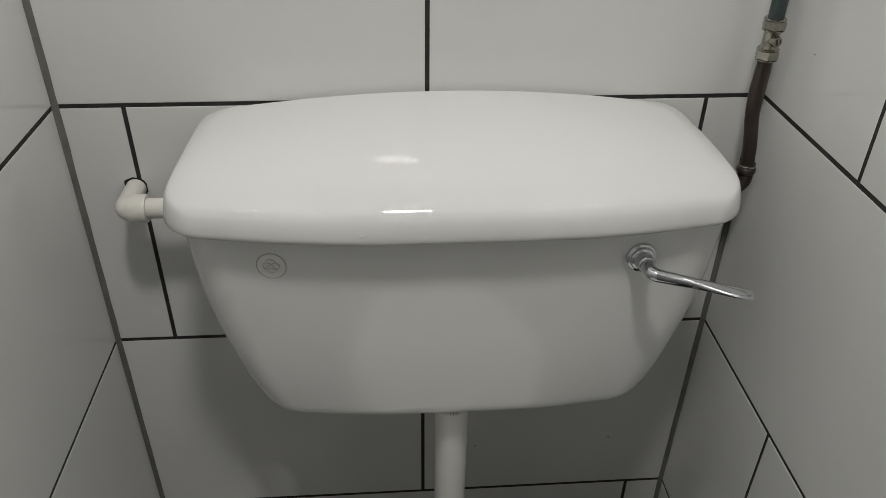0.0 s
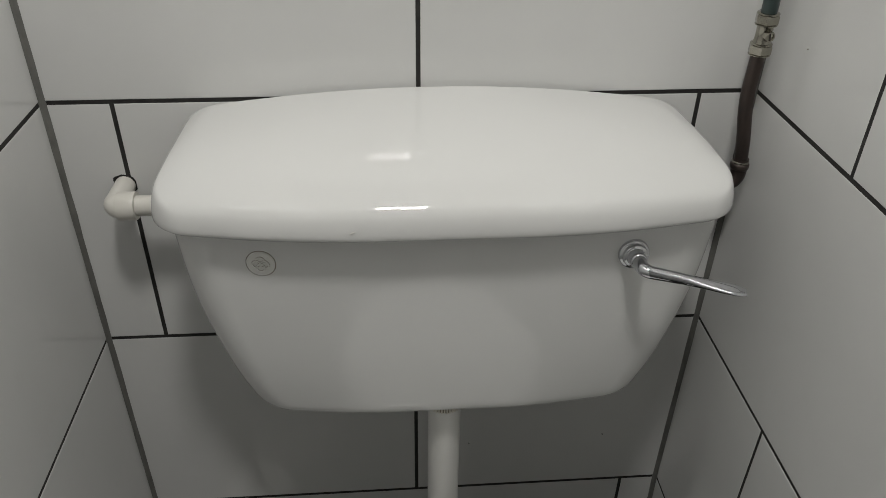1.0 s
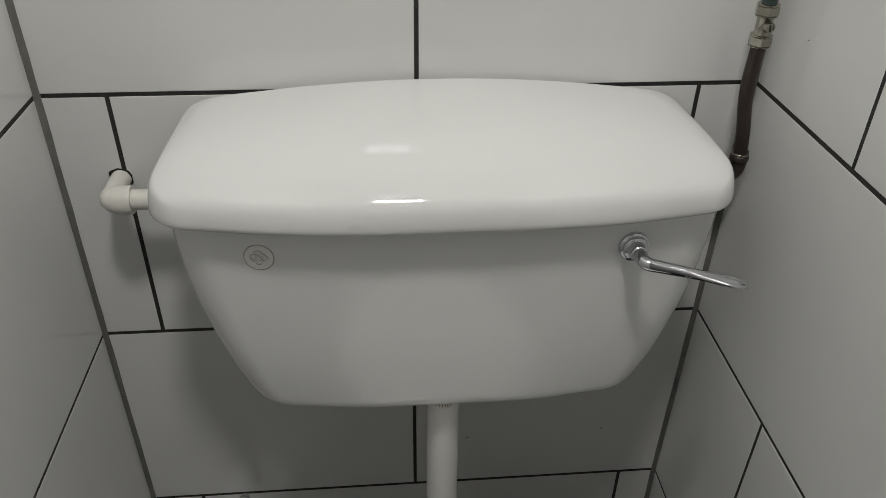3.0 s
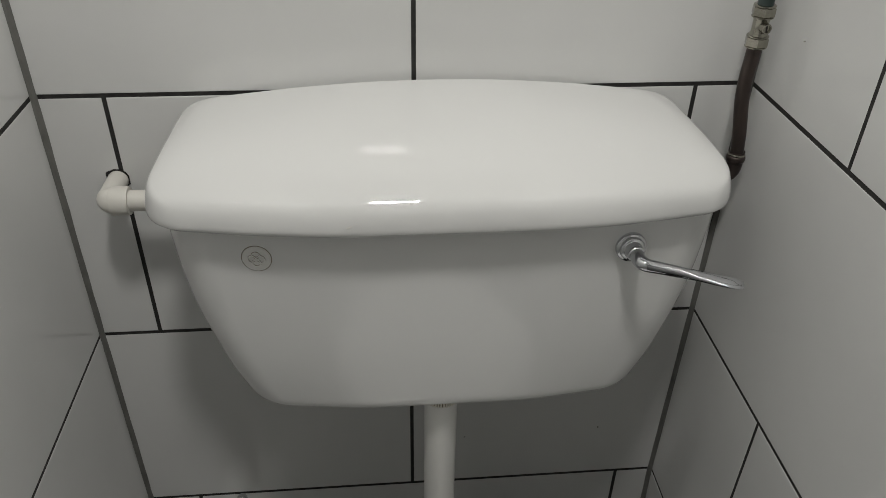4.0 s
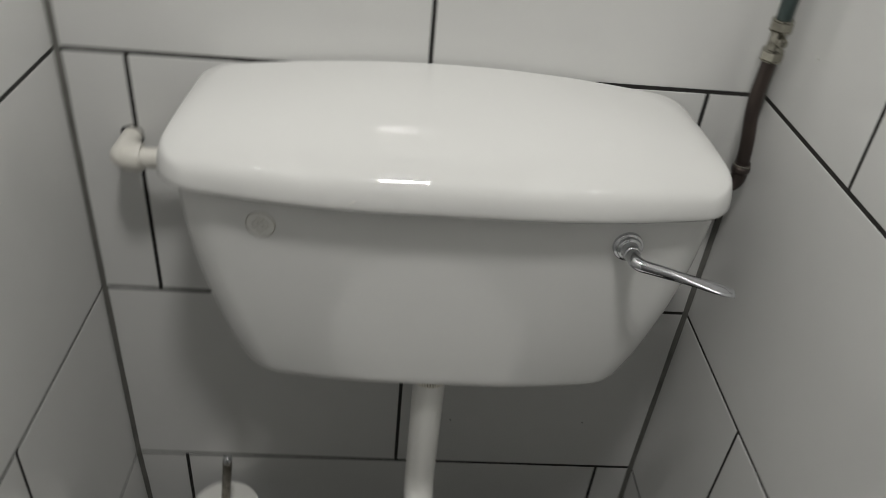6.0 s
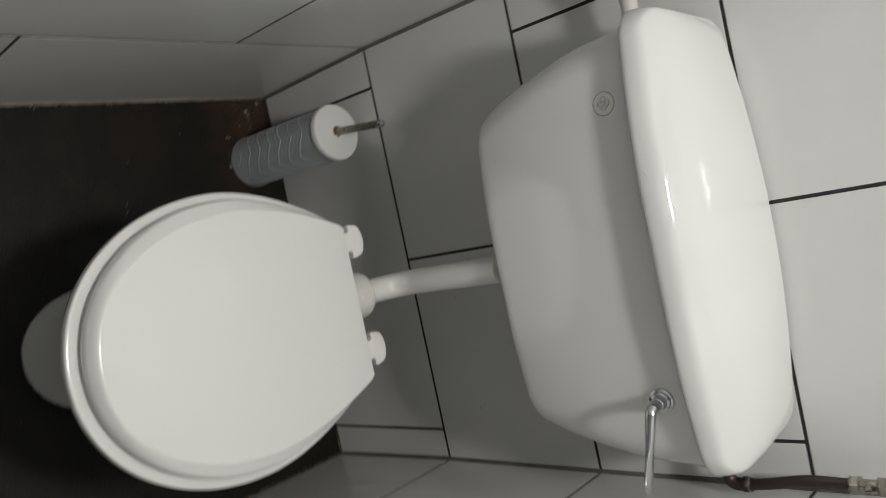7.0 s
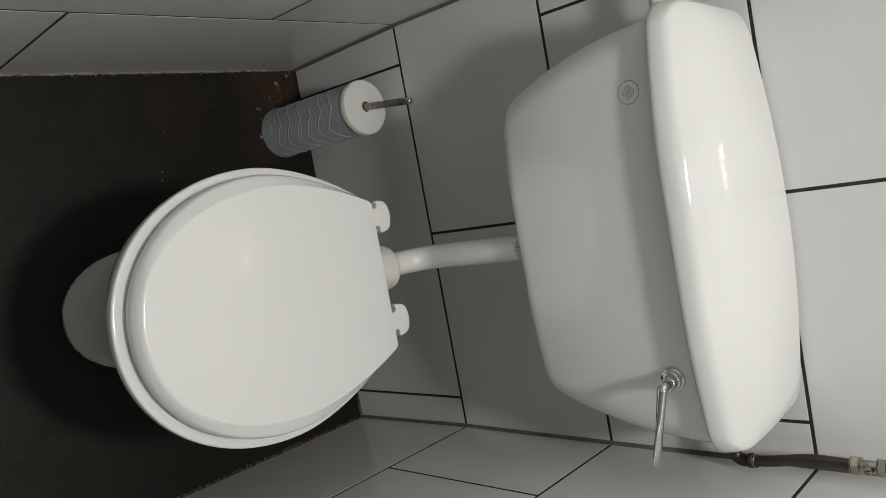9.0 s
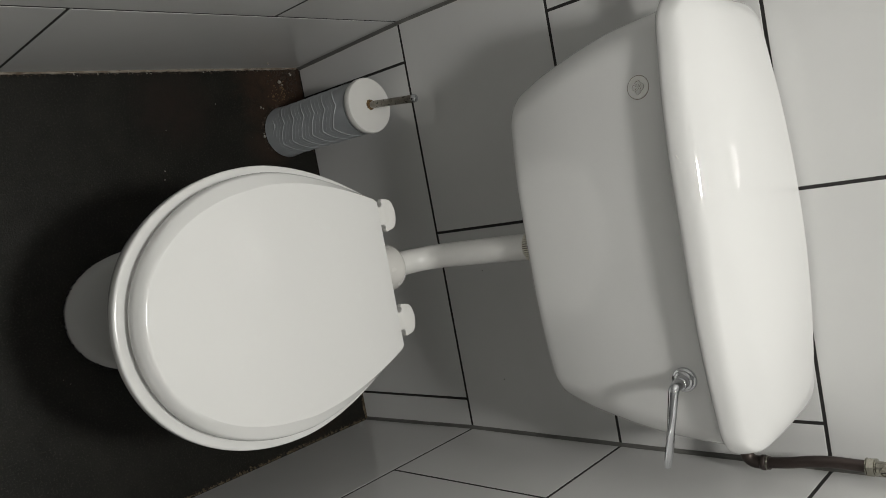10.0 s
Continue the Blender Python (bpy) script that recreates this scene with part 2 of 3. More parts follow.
def rounded(points, steps=10):
    """A closed 2D outline from corners (x, y, radius)."""
    out, n = [], len(points)
    for i in range(n):
        a, b, c = (Vector(points[(i + k) % n][:2]) for k in (-1, 0, 1))
        r = points[i][2]
        u, v = (a - b).normalized(), (c - b).normalized()
        half = math.acos(max(-1, min(1, u.dot(v)))) / 2
        k = min(r / math.tan(half), (a - b).length * 0.49, (c - b).length * 0.49)
        p, q = b + u * k, b + v * k
        w = math.sin(half)
        for s in range(steps + 1):
            t = s / steps
            den = (1 - t) ** 2 + 2 * t * (1 - t) * w + t * t
            out.append((p * (1 - t) ** 2 + b * (2 * t * (1 - t) * w) + q * t * t) / den)
    return out


# ---- the room ----
H1, PITCH_X, PITCH_Z, GAP = 0.295, 0.603, 0.303, 0.0043
# how far the side walls stand off plumb at each tile course
WEST_LEAN = [(0.0, 0.0085), (0.295, 0.0), (0.598, 0.0), (0.901, 0.0018), (1.204, 0.0025), (3.0, 0.0025)]
EAST_LEAN = [(0.0, 0.0015), (0.295, -0.0025), (0.598, 0.0012), (0.901, 0.0038), (1.204, 0.0055), (3.0, 0.0055)]


def off_plumb(z, lean):
    return float(np.interp(z, [q[0] for q in lean], [q[1] for q in lean]))


floor_bm = box(ROOM_L - 0.1, ROOM_R + 0.1, ROOM_D - 0.1, 0.1, -0.06, 0.0)
tagged(part("floor", floor_bm, FLOORM, smooth=False), "worn black vinyl floor with grime along its edges", "floor", kind="structure")
tagged(part("ceiling", box(ROOM_L - 0.1, ROOM_R + 0.1, ROOM_D - 0.1, 0.1, ROOM_H, ROOM_H + 0.08), PAINT, smooth=False),
       "plain white painted ceiling", "ceiling", kind="structure")
wall_north = tagged(part("wall_north", box(ROOM_L - 0.1, ROOM_R + 0.1, 0.0004, 0.1, 0.0, ROOM_H), GROUT, smooth=False),
                    "wall of large glossy white tiles with dark grout", "wall", kind="structure")


def side_wall(x0, d, lean):
    """A wall whose room side follows the lean of its tile courses; d points out of the room."""
    bm = bmesh.new()
    levels = [z for z, _ in lean if z < ROOM_H] + [ROOM_H]
    loft(bm, [[(x0 + d * 0.1, ROOM_D, z), (x0 + d * 0.1, 0.0, z), (x0 + d * 0.0004 + off_plumb(z, lean), 0.0, z), (x0 + d * 0.0004 + off_plumb(z, lean), ROOM_D, z)] for z in levels])
    return bm


wall_west = tagged(part("wall_west", side_wall(ROOM_L, -1, WEST_LEAN), GROUT, smooth=False),
                   "side wall of large glossy white tiles with dark grout", "wall", kind="structure")
wall_east = tagged(part("wall_east", side_wall(ROOM_R, 1, EAST_LEAN), GROUT, smooth=False),
                   "side wall of large glossy white tiles with dark grout", "wall", kind="structure")
# unseen wall added behind the camera to close the room and control fill light
tagged(part("wall_south", box(ROOM_L - 0.1, ROOM_R + 0.1, ROOM_D - 0.1, ROOM_D, 0.0, ROOM_H), FILLM, smooth=False),
       "unseen plain dark grey wall that closes the room", "wall", kind="structure")
for name, x0, d, lean in (("trim_west", ROOM_L, 1, WEST_LEAN), ("trim_east", ROOM_R, -1, EAST_LEAN)):
    bm = bmesh.new()
    rng = random.Random(5)
    rings = []
    for k in range(81):
        z = 0.001 + (ROOM_H - 0.003) * k / 80
        x, w = x0 + off_plumb(z, lean), rng.uniform(-0.0003, 0.0004)
        rings.append([(x - d * 0.003, 0.003, z), (x - d * 0.003, -0.0044 - w, z), (x + d * 0.0005, -0.0044 - w, z), (x + d * 0.0018, -0.0019, z), (x + d * (0.0052 + w), -0.0005, z), (x + d * (0.0052 + w), 0.003, z)])
    loft(bm, rings)
    tagged(part(name, bm, SEALANT, sharp=30), "grey sealant bead in the tiled corner", "sealant", kind="structure")
rng = random.Random(3)
wob = [(ROOM_L + 0.0094 + rng.uniform(-0.0006, 0.0006), -0.006 - 0.006 * k, 0.0008 + rng.uniform(0, 0.0008)) for k in range(200)]
tagged(part("edge_bead", tube(wob, [rng.uniform(0.0014, 0.0030) for _ in wob], 8), GRUBBY), "thin grubby sealant line along the floor edge", "sealant", kind="structure")

# ---- lamp ----
def lamp_frame():
    """A shallow tray open to below, with a bar across it."""
    bm = bmesh.new()
    x, y, z0, z1 = LAMP_X, LAMP_Y, LAMP_Z - 0.003, ROOM_H
    for b2 in (box(x - 0.101, x - 0.087, y - 0.101, y + 0.101, z0, z1, 0.002), box(x + 0.088, x + 0.102, y - 0.101, y + 0.101, z0, z1, 0.002),
               box(x - 0.087, x + 0.088, y - 0.101, y - 0.085, z0, z1, 0.002), box(x - 0.087, x + 0.088, y + 0.085, y + 0.101, z0, z1, 0.002),
               box(x + 0.062, x + 0.067, y - 0.085, y + 0.085, z0, z1, 0.001)):
        me = bpy.data.meshes.new("bar")
        b2.to_mesh(me)
        b2.free()
        bm.from_mesh(me)
        bpy.data.meshes.remove(me)
    return bm


lamp = thing("ceiling_lamp", "small square white lamp on the plain ceiling", "lamp")
part("frame", lamp_frame(), WHITEPL, lamp, smooth=False)

# ---- cistern ----
LX = 0.0268
LID_PLAN = rounded([(LX - 0.2625, -0.006, 0.045), (LX - 0.2700, -0.162, 0.042), (LX - 0.13, -0.188, 0.9), (LX + 0.13, -0.188, 0.9),
                    (LX + 0.2715, -0.162, 0.042), (LX + 0.2575, -0.006, 0.05)], 24)


def edge_distance(p, poly):
    a, b = poly[:-1], poly[1:]
    d = b - a
    t = np.clip(((p - a) * d).sum(1) / np.maximum((d * d).sum(1), 1e-12), 0, 1)
    return float(np.sqrt((((a + d * t[:, None]) - p) ** 2).sum(1)).min())


def ease(s, stops):
    return float(np.interp(s, [q[0] for q in stops], [q[1] for q in stops]))


def curve(s, stops):
    """A smooth line through the stops."""
    k = 0
    while k < len(stops) - 2 and s > stops[k + 1][0]:
        k += 1
    (x0, y0), (x1, y1) = stops[k], stops[k + 1]

    def slope(i):
        a, b = stops[max(i - 1, 0)], stops[min(i + 1, len(stops) - 1)]
        return (b[1] - a[1]) / (b[0] - a[0])

    h = x1 - x0
    t = min(max((s - x0) / h, 0), 1)
    return ((2 * t ** 3 - 3 * t * t + 1) * y0 + (t ** 3 - 2 * t * t + t) * h * slope(k)
            + (3 * t * t - 2 * t ** 3) * y1 + (t ** 3 - t * t) * h * slope(k + 1))


CROWN = 0.068
FRONT_RISE = [(-0.03, -0.02), (-0.004, 0.002), (0.0, 0.0110), (0.001, 0.0146), (0.003, 0.0200), (0.005, 0.0236), (0.0075, 0.0268), (0.0104, 0.0294), (0.015, 0.0326), (0.02, 0.0357), (0.03, 0.0412), (0.04, 0.0458),
              (0.05, 0.0495), (0.06, 0.0526), (0.075, 0.0563), (0.095, 0.0600), (0.12, 0.0634), (0.15, 0.0660), (0.188, 0.0679), (0.22, CROWN)]
SIDE_RISE = [(-0.02, 0.018), (0.0, 0.0365), (0.01, 0.0432), (0.018, 0.0475), (0.03, 0.0515), (0.05, 0.0545), (0.08, 0.0577), (0.13, 0.0625), (0.2, 0.0667), (0.27, CROWN), (0.3, CROWN)]
RIM_RISE = [(0.0, 0.004), (0.0005, 0.010), (0.0015, 0.0165), (0.003, 0.0228), (0.005, 0.0292), (0.007, 0.0345), (0.009, 0.039), (0.012, 0.045), (0.02, 0.0585), (0.05, 0.105), (0.1, 0.18), (0.3, 0.48)]


def even(outline, n):
    """n points at even steps along a closed outline."""
    p = np.array([(q.x, q.y) for q in outline] + [(outline[0].x, outline[0].y)])
    at = np.concatenate(([0], np.cumsum(np.sqrt(((p[1:] - p[:-1]) ** 2).sum(1)))))
    want = np.linspace(0, at[-1], n, endpoint=False)
    return np.stack((np.interp(want, at, p[:, 0]), np.interp(want, at, p[:, 1])), 1)


def cistern_lid():
    bm = bmesh.new()
    plan = even(LID_PLAN, 220)
    rim = np.array([(q.x, q.y) for q in LID_PLAN])
    rim = rim[rim[:, 1] < -0.05]
    rim = np.concatenate(([(LX - 0.2615, 0.02)], rim, [(LX + 0.2560, 0.02)]))
    centre = np.array((LX, -0.035))
    zb = 0.846

    def height(p):
        u = abs(p[0] - LX)
        front = p[1] + 0.188 - (max(u - 0.048, 0) ** 2 / 1.8 if u < 0.211 else 0.0148 + 0.184 * (u - 0.211))
        side = 0.2685 - abs(p[0] - LX) - (0.075 if p[0] > LX else 0.045) * (p[1] + 0.14)
        side = max(side, -0.02)
        a, b = CROWN - curve(front, FRONT_RISE), CROWN - curve(side, SIDE_RISE)
        top = CROWN - (max(a, 0) ** 2.4 + max(b, 0) ** 2.4) ** (1 / 2.4)
        edge = curve(edge_distance(p, rim), RIM_RISE)
        k = 0.005
        h = max(k - abs(top - edge), 0) / k
        return min(top, edge) - h * h * k * 0.25

    rings = [[(*(centre + (q - centre) * 0.955), zb + 0.002) for q in plan], [(*(centre + (q - centre) * 0.985), zb - 0.001) for q in plan],
             [(*(centre + (q - centre) * 0.997), zb + 0.002) for q in plan]]
    for k in (1.0, 0.9985, 0.9965, 0.994, 0.99, 0.985, 0.98, 0.974, 0.968, 0.963, 0.959, 0.955, 0.951, 0.946, 0.94, 0.93, 0.917, 0.9, 0.875, 0.85, 0.82, 0.79, 0.76, 0.72, 0.68, 0.64, 0.59, 0.54, 0.48, 0.42, 0.35, 0.27, 0.18, 0.08):
        rings.append([(*(centre + (q - centre) * k), zb + height(centre + (q - centre) * k)) for q in plan])
    loft(bm, rings)
    for v in bm.verts:
        v.co.z -= 0.0018 * max(0.0, (v.co.x - LX) / 0.27) ** 1.5
    return bm


def tank():
    bm = bmesh.new()
    rings = []
    # height, half width, depth at the front, corner radius
    tx = 0.0306
    for z, w, d, r in ((0.6050, 0.120, 0.095, 0.04), (0.6042, 0.165, 0.128, 0.045), (0.6042, 0.186, 0.1405, 0.048), (0.6050, 0.1985, 0.1480, 0.05),
                       (0.6070, 0.2070, 0.1530, 0.05), (0.6102, 0.2128, 0.1562, 0.05), (0.6145, 0.2168, 0.1580, 0.05), (0.6205, 0.2200, 0.1591, 0.05),
                       (0.6283, 0.2229, 0.1599, 0.05), (0.642, 0.2283, 0.1612, 0.05), (0.6563, 0.2334, 0.1624, 0.05), (0.675, 0.2387, 0.1636, 0.05), (0.694, 0.2438, 0.1645, 0.05),
                       (0.719, 0.2507, 0.1651, 0.05), (0.744, 0.2563, 0.1652, 0.05), (0.769, 0.2604, 0.1655, 0.05), (0.794, 0.2632, 0.1658, 0.05), (0.83, 0.2660, 0.1662, 0.05), (0.858, 0.2672, 0.1665, 0.05)):
        plan = rounded([(tx - w + 0.012, -0.004, 0.012), (tx - w, -d + 0.0145, r), (tx - w * 0.42, -d, 0.55), (tx + w * 0.42, -d, 0.55),
                        (tx + w, -d + 0.0145, r), (tx + w - 0.012, -0.004, 0.012)], 9)
        rings.append([(p.x, p.y, z) for p in plan])
    loft(bm, rings)
    return bm


cistern = thing("toilet_cistern", "white glazed china cistern hung on the tiled wall", "cistern")
part("tank", tank(), TANKM, cistern)
lid_ob = part("lid", cistern_lid(), CHINA, cistern, "domed white china lid with a small chip")

# badge with a looped relief
BADGE = axis((-0.1462, -0.1594, 0.8096), (-0.1557, -0.2594, 0.8094))
badge = part("badge", lathe([(0.0005, -0.003), (0.0132, -0.003), (0.0132, 0.0008), (0.0127, 0.0016), (0.0118, 0.0019), (0.0005, 0.0019)], 40, BADGE), WHITEPL, cistern,
             "round white plastic badge with a looped relief", sharp=40)
# dark ring for the gap round the badge, shade put into its colour
part("badge_gap", lathe([(0.0132, -0.001), (0.0138, -0.001), (0.0138, 0.0006), (0.0132, 0.0006)], 40, BADGE), GRIMEGAP, badge)
# brown loops under the pale ones draw dark outlines round the relief
for width, colour, lift in ((0.00105, GRIMEGAP, 0.0014), (0.00062, WHITEPL, 0.0026)):
    for k in range(4):
        a = math.pi / 4 + k * math.pi / 2
        bm = tube([(0.0038 * math.cos(a) + 0.0037 * math.cos(t), 0.0038 * math.sin(a) + 0.0037 * math.sin(t), lift) for t in [2 * math.pi * i / 24 for i in range(25)]], width, 6)
        bm.transform(BADGE @ pose(0, 0, 0, 0, 0, 45))
        part("loop", bm, colour, badge)

# flush lever
HUB = Vector((0.1974, -0.1630, 0.8096))
lever = part("flush_lever", lathe([(0.0005, -0.004), (0.0146, -0.004), (0.0146, 0.0022), (0.0142, 0.0032), (0.0134, 0.0038), (0.0122, 0.0040), (0.0118, 0.0046), (0.0116, 0.0062), (0.0110, 0.0074), (0.0100, 0.0080), (0.0090, 0.0082), (0.0086, 0.0088),
                                   (0.0084, 0.013), (0.0080, 0.0165), (0.0066, 0.0185), (0.0005, 0.0192)], 40,
                                  axis(HUB, HUB + Vector((0.0, -0.1, 0.012)))), CHROME, cistern, "chrome flush lever", sharp=50)
arm_path = smooth_path([HUB + Vector((0.0, -0.010, 0.003)), HUB + Vector((0.0, -0.030, 0.0008)), HUB + Vector((0.0408, -0.0420, -0.0030)),
                        HUB + Vector((0.0881, -0.055, -0.0087))], 0.009, 10)
head = arm_path[:-1]
tail = [head[-1].lerp(arm_path[-1], t) for t in (0.15, 0.3, 0.45, 0.6, 0.75, 0.87, 0.95, 1.0)]
arm_path = head + tail
radii, squash = [], []
for p in arm_path:
    d = p.x - HUB.x
    radii.append(ease(d, [(0, 0.0066), (0.01, 0.006), (0.035, 0.0056), (0.05, 0.0064), (0.068, 0.0076), (0.079, 0.0076), (0.083, 0.0068), (0.0855, 0.0052)]))
    squash.append((ease(d, [(0, 1), (0.03, 0.95), (0.05, 0.52), (0.07, 0.30), (0.088, 0.26)]), 1))
part("arm", tube(arm_path, radii, 18, squash, Vector((0.0, -0.75, 1))), CHROME, lever)

# ---- overflow pipe ----
overflow = thing("overflow_pipe", "white plastic overflow pipe running into the tiled wall", "pipe")
OZ, OY, OX = 0.807, -0.045, -0.3065
part("pipe", tube([(-0.2, OY, OZ), (OX + 0.02, OY, OZ)], 0.0106, 24), AGEDPL, overflow, sharp=40)
elbow = part("elbow", tube(smooth_path([(OX + 0.020, OY, OZ), (OX, OY, OZ), (OX, 0.004, OZ)], 0.02, 10), [0.0130] * 6 + [0.0128, 0.0126, 0.0122, 0.0118, 0.0112, 0.0108, 0.0106], 24), AGEDPL, overflow,
             "white plastic elbow fitting", sharp=40)
part("rim", lathe([(0.0105, 0), (0.0142, 0), (0.0148, 0.002), (0.0148, 0.017), (0.0140, 0.0185), (0.0105, 0.0185)], 28,
                  axis((OX + 0.0225, OY, OZ), (OX, OY, OZ))), AGEDPL, elbow, sharp=40)
# nothing is cut: a black plate carries the dark of the hole as colour
bm = bmesh.new()
gap = [(-0.0128, 0.0070), (-0.0126, 0.0092), (-0.0100, 0.0112), (-0.0065, 0.0122), (-0.0025, 0.0140), (0.0045, 0.0128), (0.0098, 0.0100), (0.0124, 0.0050), (0.0122, -0.0060), (0.0060, -0.0105), (-0.0060, -0.0105),
       (-0.0118, -0.0040)]
loft(bm, [[(OX + x * 0.92 + 0.0003, y, OZ + z * 0.9) for x, z in gap] for y in (0.0004, -0.0006)])
tagged(part("wall_hole", bm, BLACK, smooth=False), "black plate on the tiles for the gap round the overflow pipe", "hole", kind="structure")

# ---- supply pipe ----
supply = thing("supply_pipe", "dark tarnished copper water pipe in the corner", "pipe")
SX, SY = 0.338, -0.034
part("lower_pipe", tube(smooth_path([(SX + 0.007, SY - 0.003, 0.836), (SX + 0.0045, SY - 0.003, 0.862), (SX - 0.002, SY, 0.905), (SX, SY, 0.956)], 0.02, 8), 0.0071, 20),
     COPPER, supply, sharp=40)
bend = part("elbow", tube(smooth_path([(SX - 0.06, SY - 0.003, 0.811), (SX + 0.0075, SY - 0.003, 0.811), (SX + 0.007, SY - 0.003, 0.840)], 0.016, 10), 0.0084, 20), COPPER, supply, sharp=40)
part("bead", lathe([(0.007, 0.0), (0.0095, 0.0), (0.0099, 0.002), (0.0099, 0.005), (0.0092, 0.007), (0.007, 0.0072)], 24, Matrix.Translation((SX + 0.007, SY - 0.003, 0.829))), COPPER, bend)
part("solder", lathe([(0.0074, 0.0), (0.0092, 0.0), (0.0088, 0.0014), (0.0080, 0.0024), (0.0074, 0.0026)], 24, Matrix.Translation((SX + 0.007, SY - 0.003, 0.8363))), NICKEL, bend)
part("upper_pipe", tube([(SX, SY, 0.99), (SX, SY, ROOM_H)], 0.0075, 20), PAINTPIPE, supply, "grey-green painted pipe", sharp=40)
VX = SX
valve = part("valve", lathe([(0.0005, 0.956), (0.0088, 0.956), (0.0088, 0.9655), (0.0078, 0.967), (0.0076, 0.9735), (0.0078, 0.980), (0.0088, 0.9815), (0.0088, 0.991), (0.0005, 0.991)], 28,
                            Matrix.Translation((VX, SY, 0))), NICKEL, supply, "nickel-plated isolating valve", sharp=40)


def nut(z):
    return lathe([(0.007, z - 0.0046), (0.0106, z - 0.0046), (0.0116, z - 0.0037), (0.0116, z + 0.0037), (0.0106, z + 0.0046), (0.007, z + 0.0046)], 6,
                 Matrix.Translation((VX, SY, 0)) @ pose(0, 0, 0, 0, 0, 12))


for z in (0.9585, 0.9880):
    part("nut", nut(z), NICKEL, valve, smooth=False)
    for q in (-0.0062, 0.0044):
        part("nut_rim", lathe([(0.007, z + q), (0.0098, z + q), (0.0106, z + q + 0.0005), (0.0106, z + q + 0.0012), (0.0098, z + q + 0.0018), (0.007, z + q + 0.0018)], 24,
                              Matrix.Translation((VX, SY, 0))), NICKEL, valve, sharp=40)
boss = part("screw_boss", lathe([(0.0005, 0), (0.0052, 0), (0.0052, 0.0108), (0.0047, 0.0118), (0.0036, 0.0118), (0.0034, 0.0106), (0.0005, 0.0106)], 24,
                                axis((VX, SY, 0.9735), (VX + 0.015, SY - 0.1, 0.9735))), NICKEL, valve, sharp=40)
# black bar in place of a recess, the slot's dark put into its colour
slot = box(-0.0008, 0.0008, -0.0029, 0.0029, 0.0, 0.0109)
slot.transform(axis((VX, SY, 0.9735), (VX + 0.015, SY - 0.1, 0.9735)) @ pose(0, 0, 0, 0, 0, 8))
part("screw_slot", slot, BLACK, valve, smooth=False)

# ---- flush pipe ----
flush = thing("flush_pipe", "white plastic flush pipe from cistern to pan", "pipe")
FX, FY = 0.027, -0.118
part("pipe", tube(smooth_path([(FX, FY, 0.608), (FX, FY, 0.376), (FX, -0.24, 0.374)], 0.055, 16), 0.0185, 28), WHITEPL, flush, sharp=40)
# brown core: the dark between the ribs is put into its colour
collar = part("collar", lathe([(0.0005, 0.5855), (0.0190, 0.5855), (0.0194, 0.587), (0.0194, 0.6045), (0.0005, 0.6045)], 40, Matrix.Translation((FX, FY, 0))), GRIMEGAP, flush,
              "ribbed cream plastic nut", sharp=40)
rib = box(0.0192, 0.0214, -0.00095, 0.00095, 0.5860, 0.6045, 0.0003, 1)
rib_mesh = bpy.data.meshes.new("rib")
rib.to_mesh(rib_mesh)
rib.free()
rib_mesh.materials.append(CREAM)
for k in range(42):
    ob = new("rib", rib_mesh)
    ob.parent = collar
    ob.matrix_world = Matrix.Translation((FX, FY, 0)) @ pose(0, 0, 0, 0, 0, k * 360 / 42)
part("cone", lathe([(0.0005, 0), (0.0215, 0), (0.025, 0.0008), (0.029, 0.0028), (0.0325, 0.006), (0.0345, 0.0105), (0.0352, 0.016), (0.0355, 0.06), (0.0005, 0.06)], 40,
                   axis((FX, -0.187, 0.375), (FX, -0.30, 0.375))), CONEM, flush, "off-white rubber flush cone", sharp=60)

# ---- toilet pan ----
PX = 0.031


def egg(half_w, y_front, y_back, y_wide, back_w, power=1.9, n=72, bluntness=2.15, round_back=0.0):
    """Egg outline: round front, sides running back to a straight rear edge."""
    out = []
    for i in range(n):
        a = math.pi * i / (n - 1)
        x, s = -math.cos(a), math.sin(a)
        out.append((PX + half_w * math.copysign(abs(x) ** (2 / bluntness), x), y_wide - (y_wide - y_front) * s ** (2 / bluntness)))
    m = 24
    side = []
    for i in range(1, m + 1):
        t = i / m
        side.append((half_w + (back_w - half_w) * t ** power, y_wide + (y_back - y_wide) * t))
    c = side[-1]
    side = side[:-1] + [(c[0] - 0.0015, c[1] - 0.0022), (c[0] - 0.004, c[1] - 0.0004), (c[0] - 0.007, c[1])]
    out += [(PX + w, y) for w, y in side]
    out += [(PX - w, y) for w, y in reversed(side)]
    return out


def stack(layers):
    bm = bmesh.new()
    loft(bm, [[(x + sum(dx), y, z) for x, y in egg(*e)] for e, z, *dx in layers])
    return bm


def inset(e, d):
    return (e[0] - d, e[1] + d, e[2] - d, e[3], e[4] - d, *e[5:])


SEAT = (0.1755, -0.6385, -0.25, -0.428, 0.1140, 1.8, 72, 2.07)
COVER = (0.1640, -0.6265, -0.2555, -0.43, 0.1070, 1.70, 72, 2.05)
pan = thing("toilet_pan", "white glazed china toilet pan on the dark floor", "toilet")
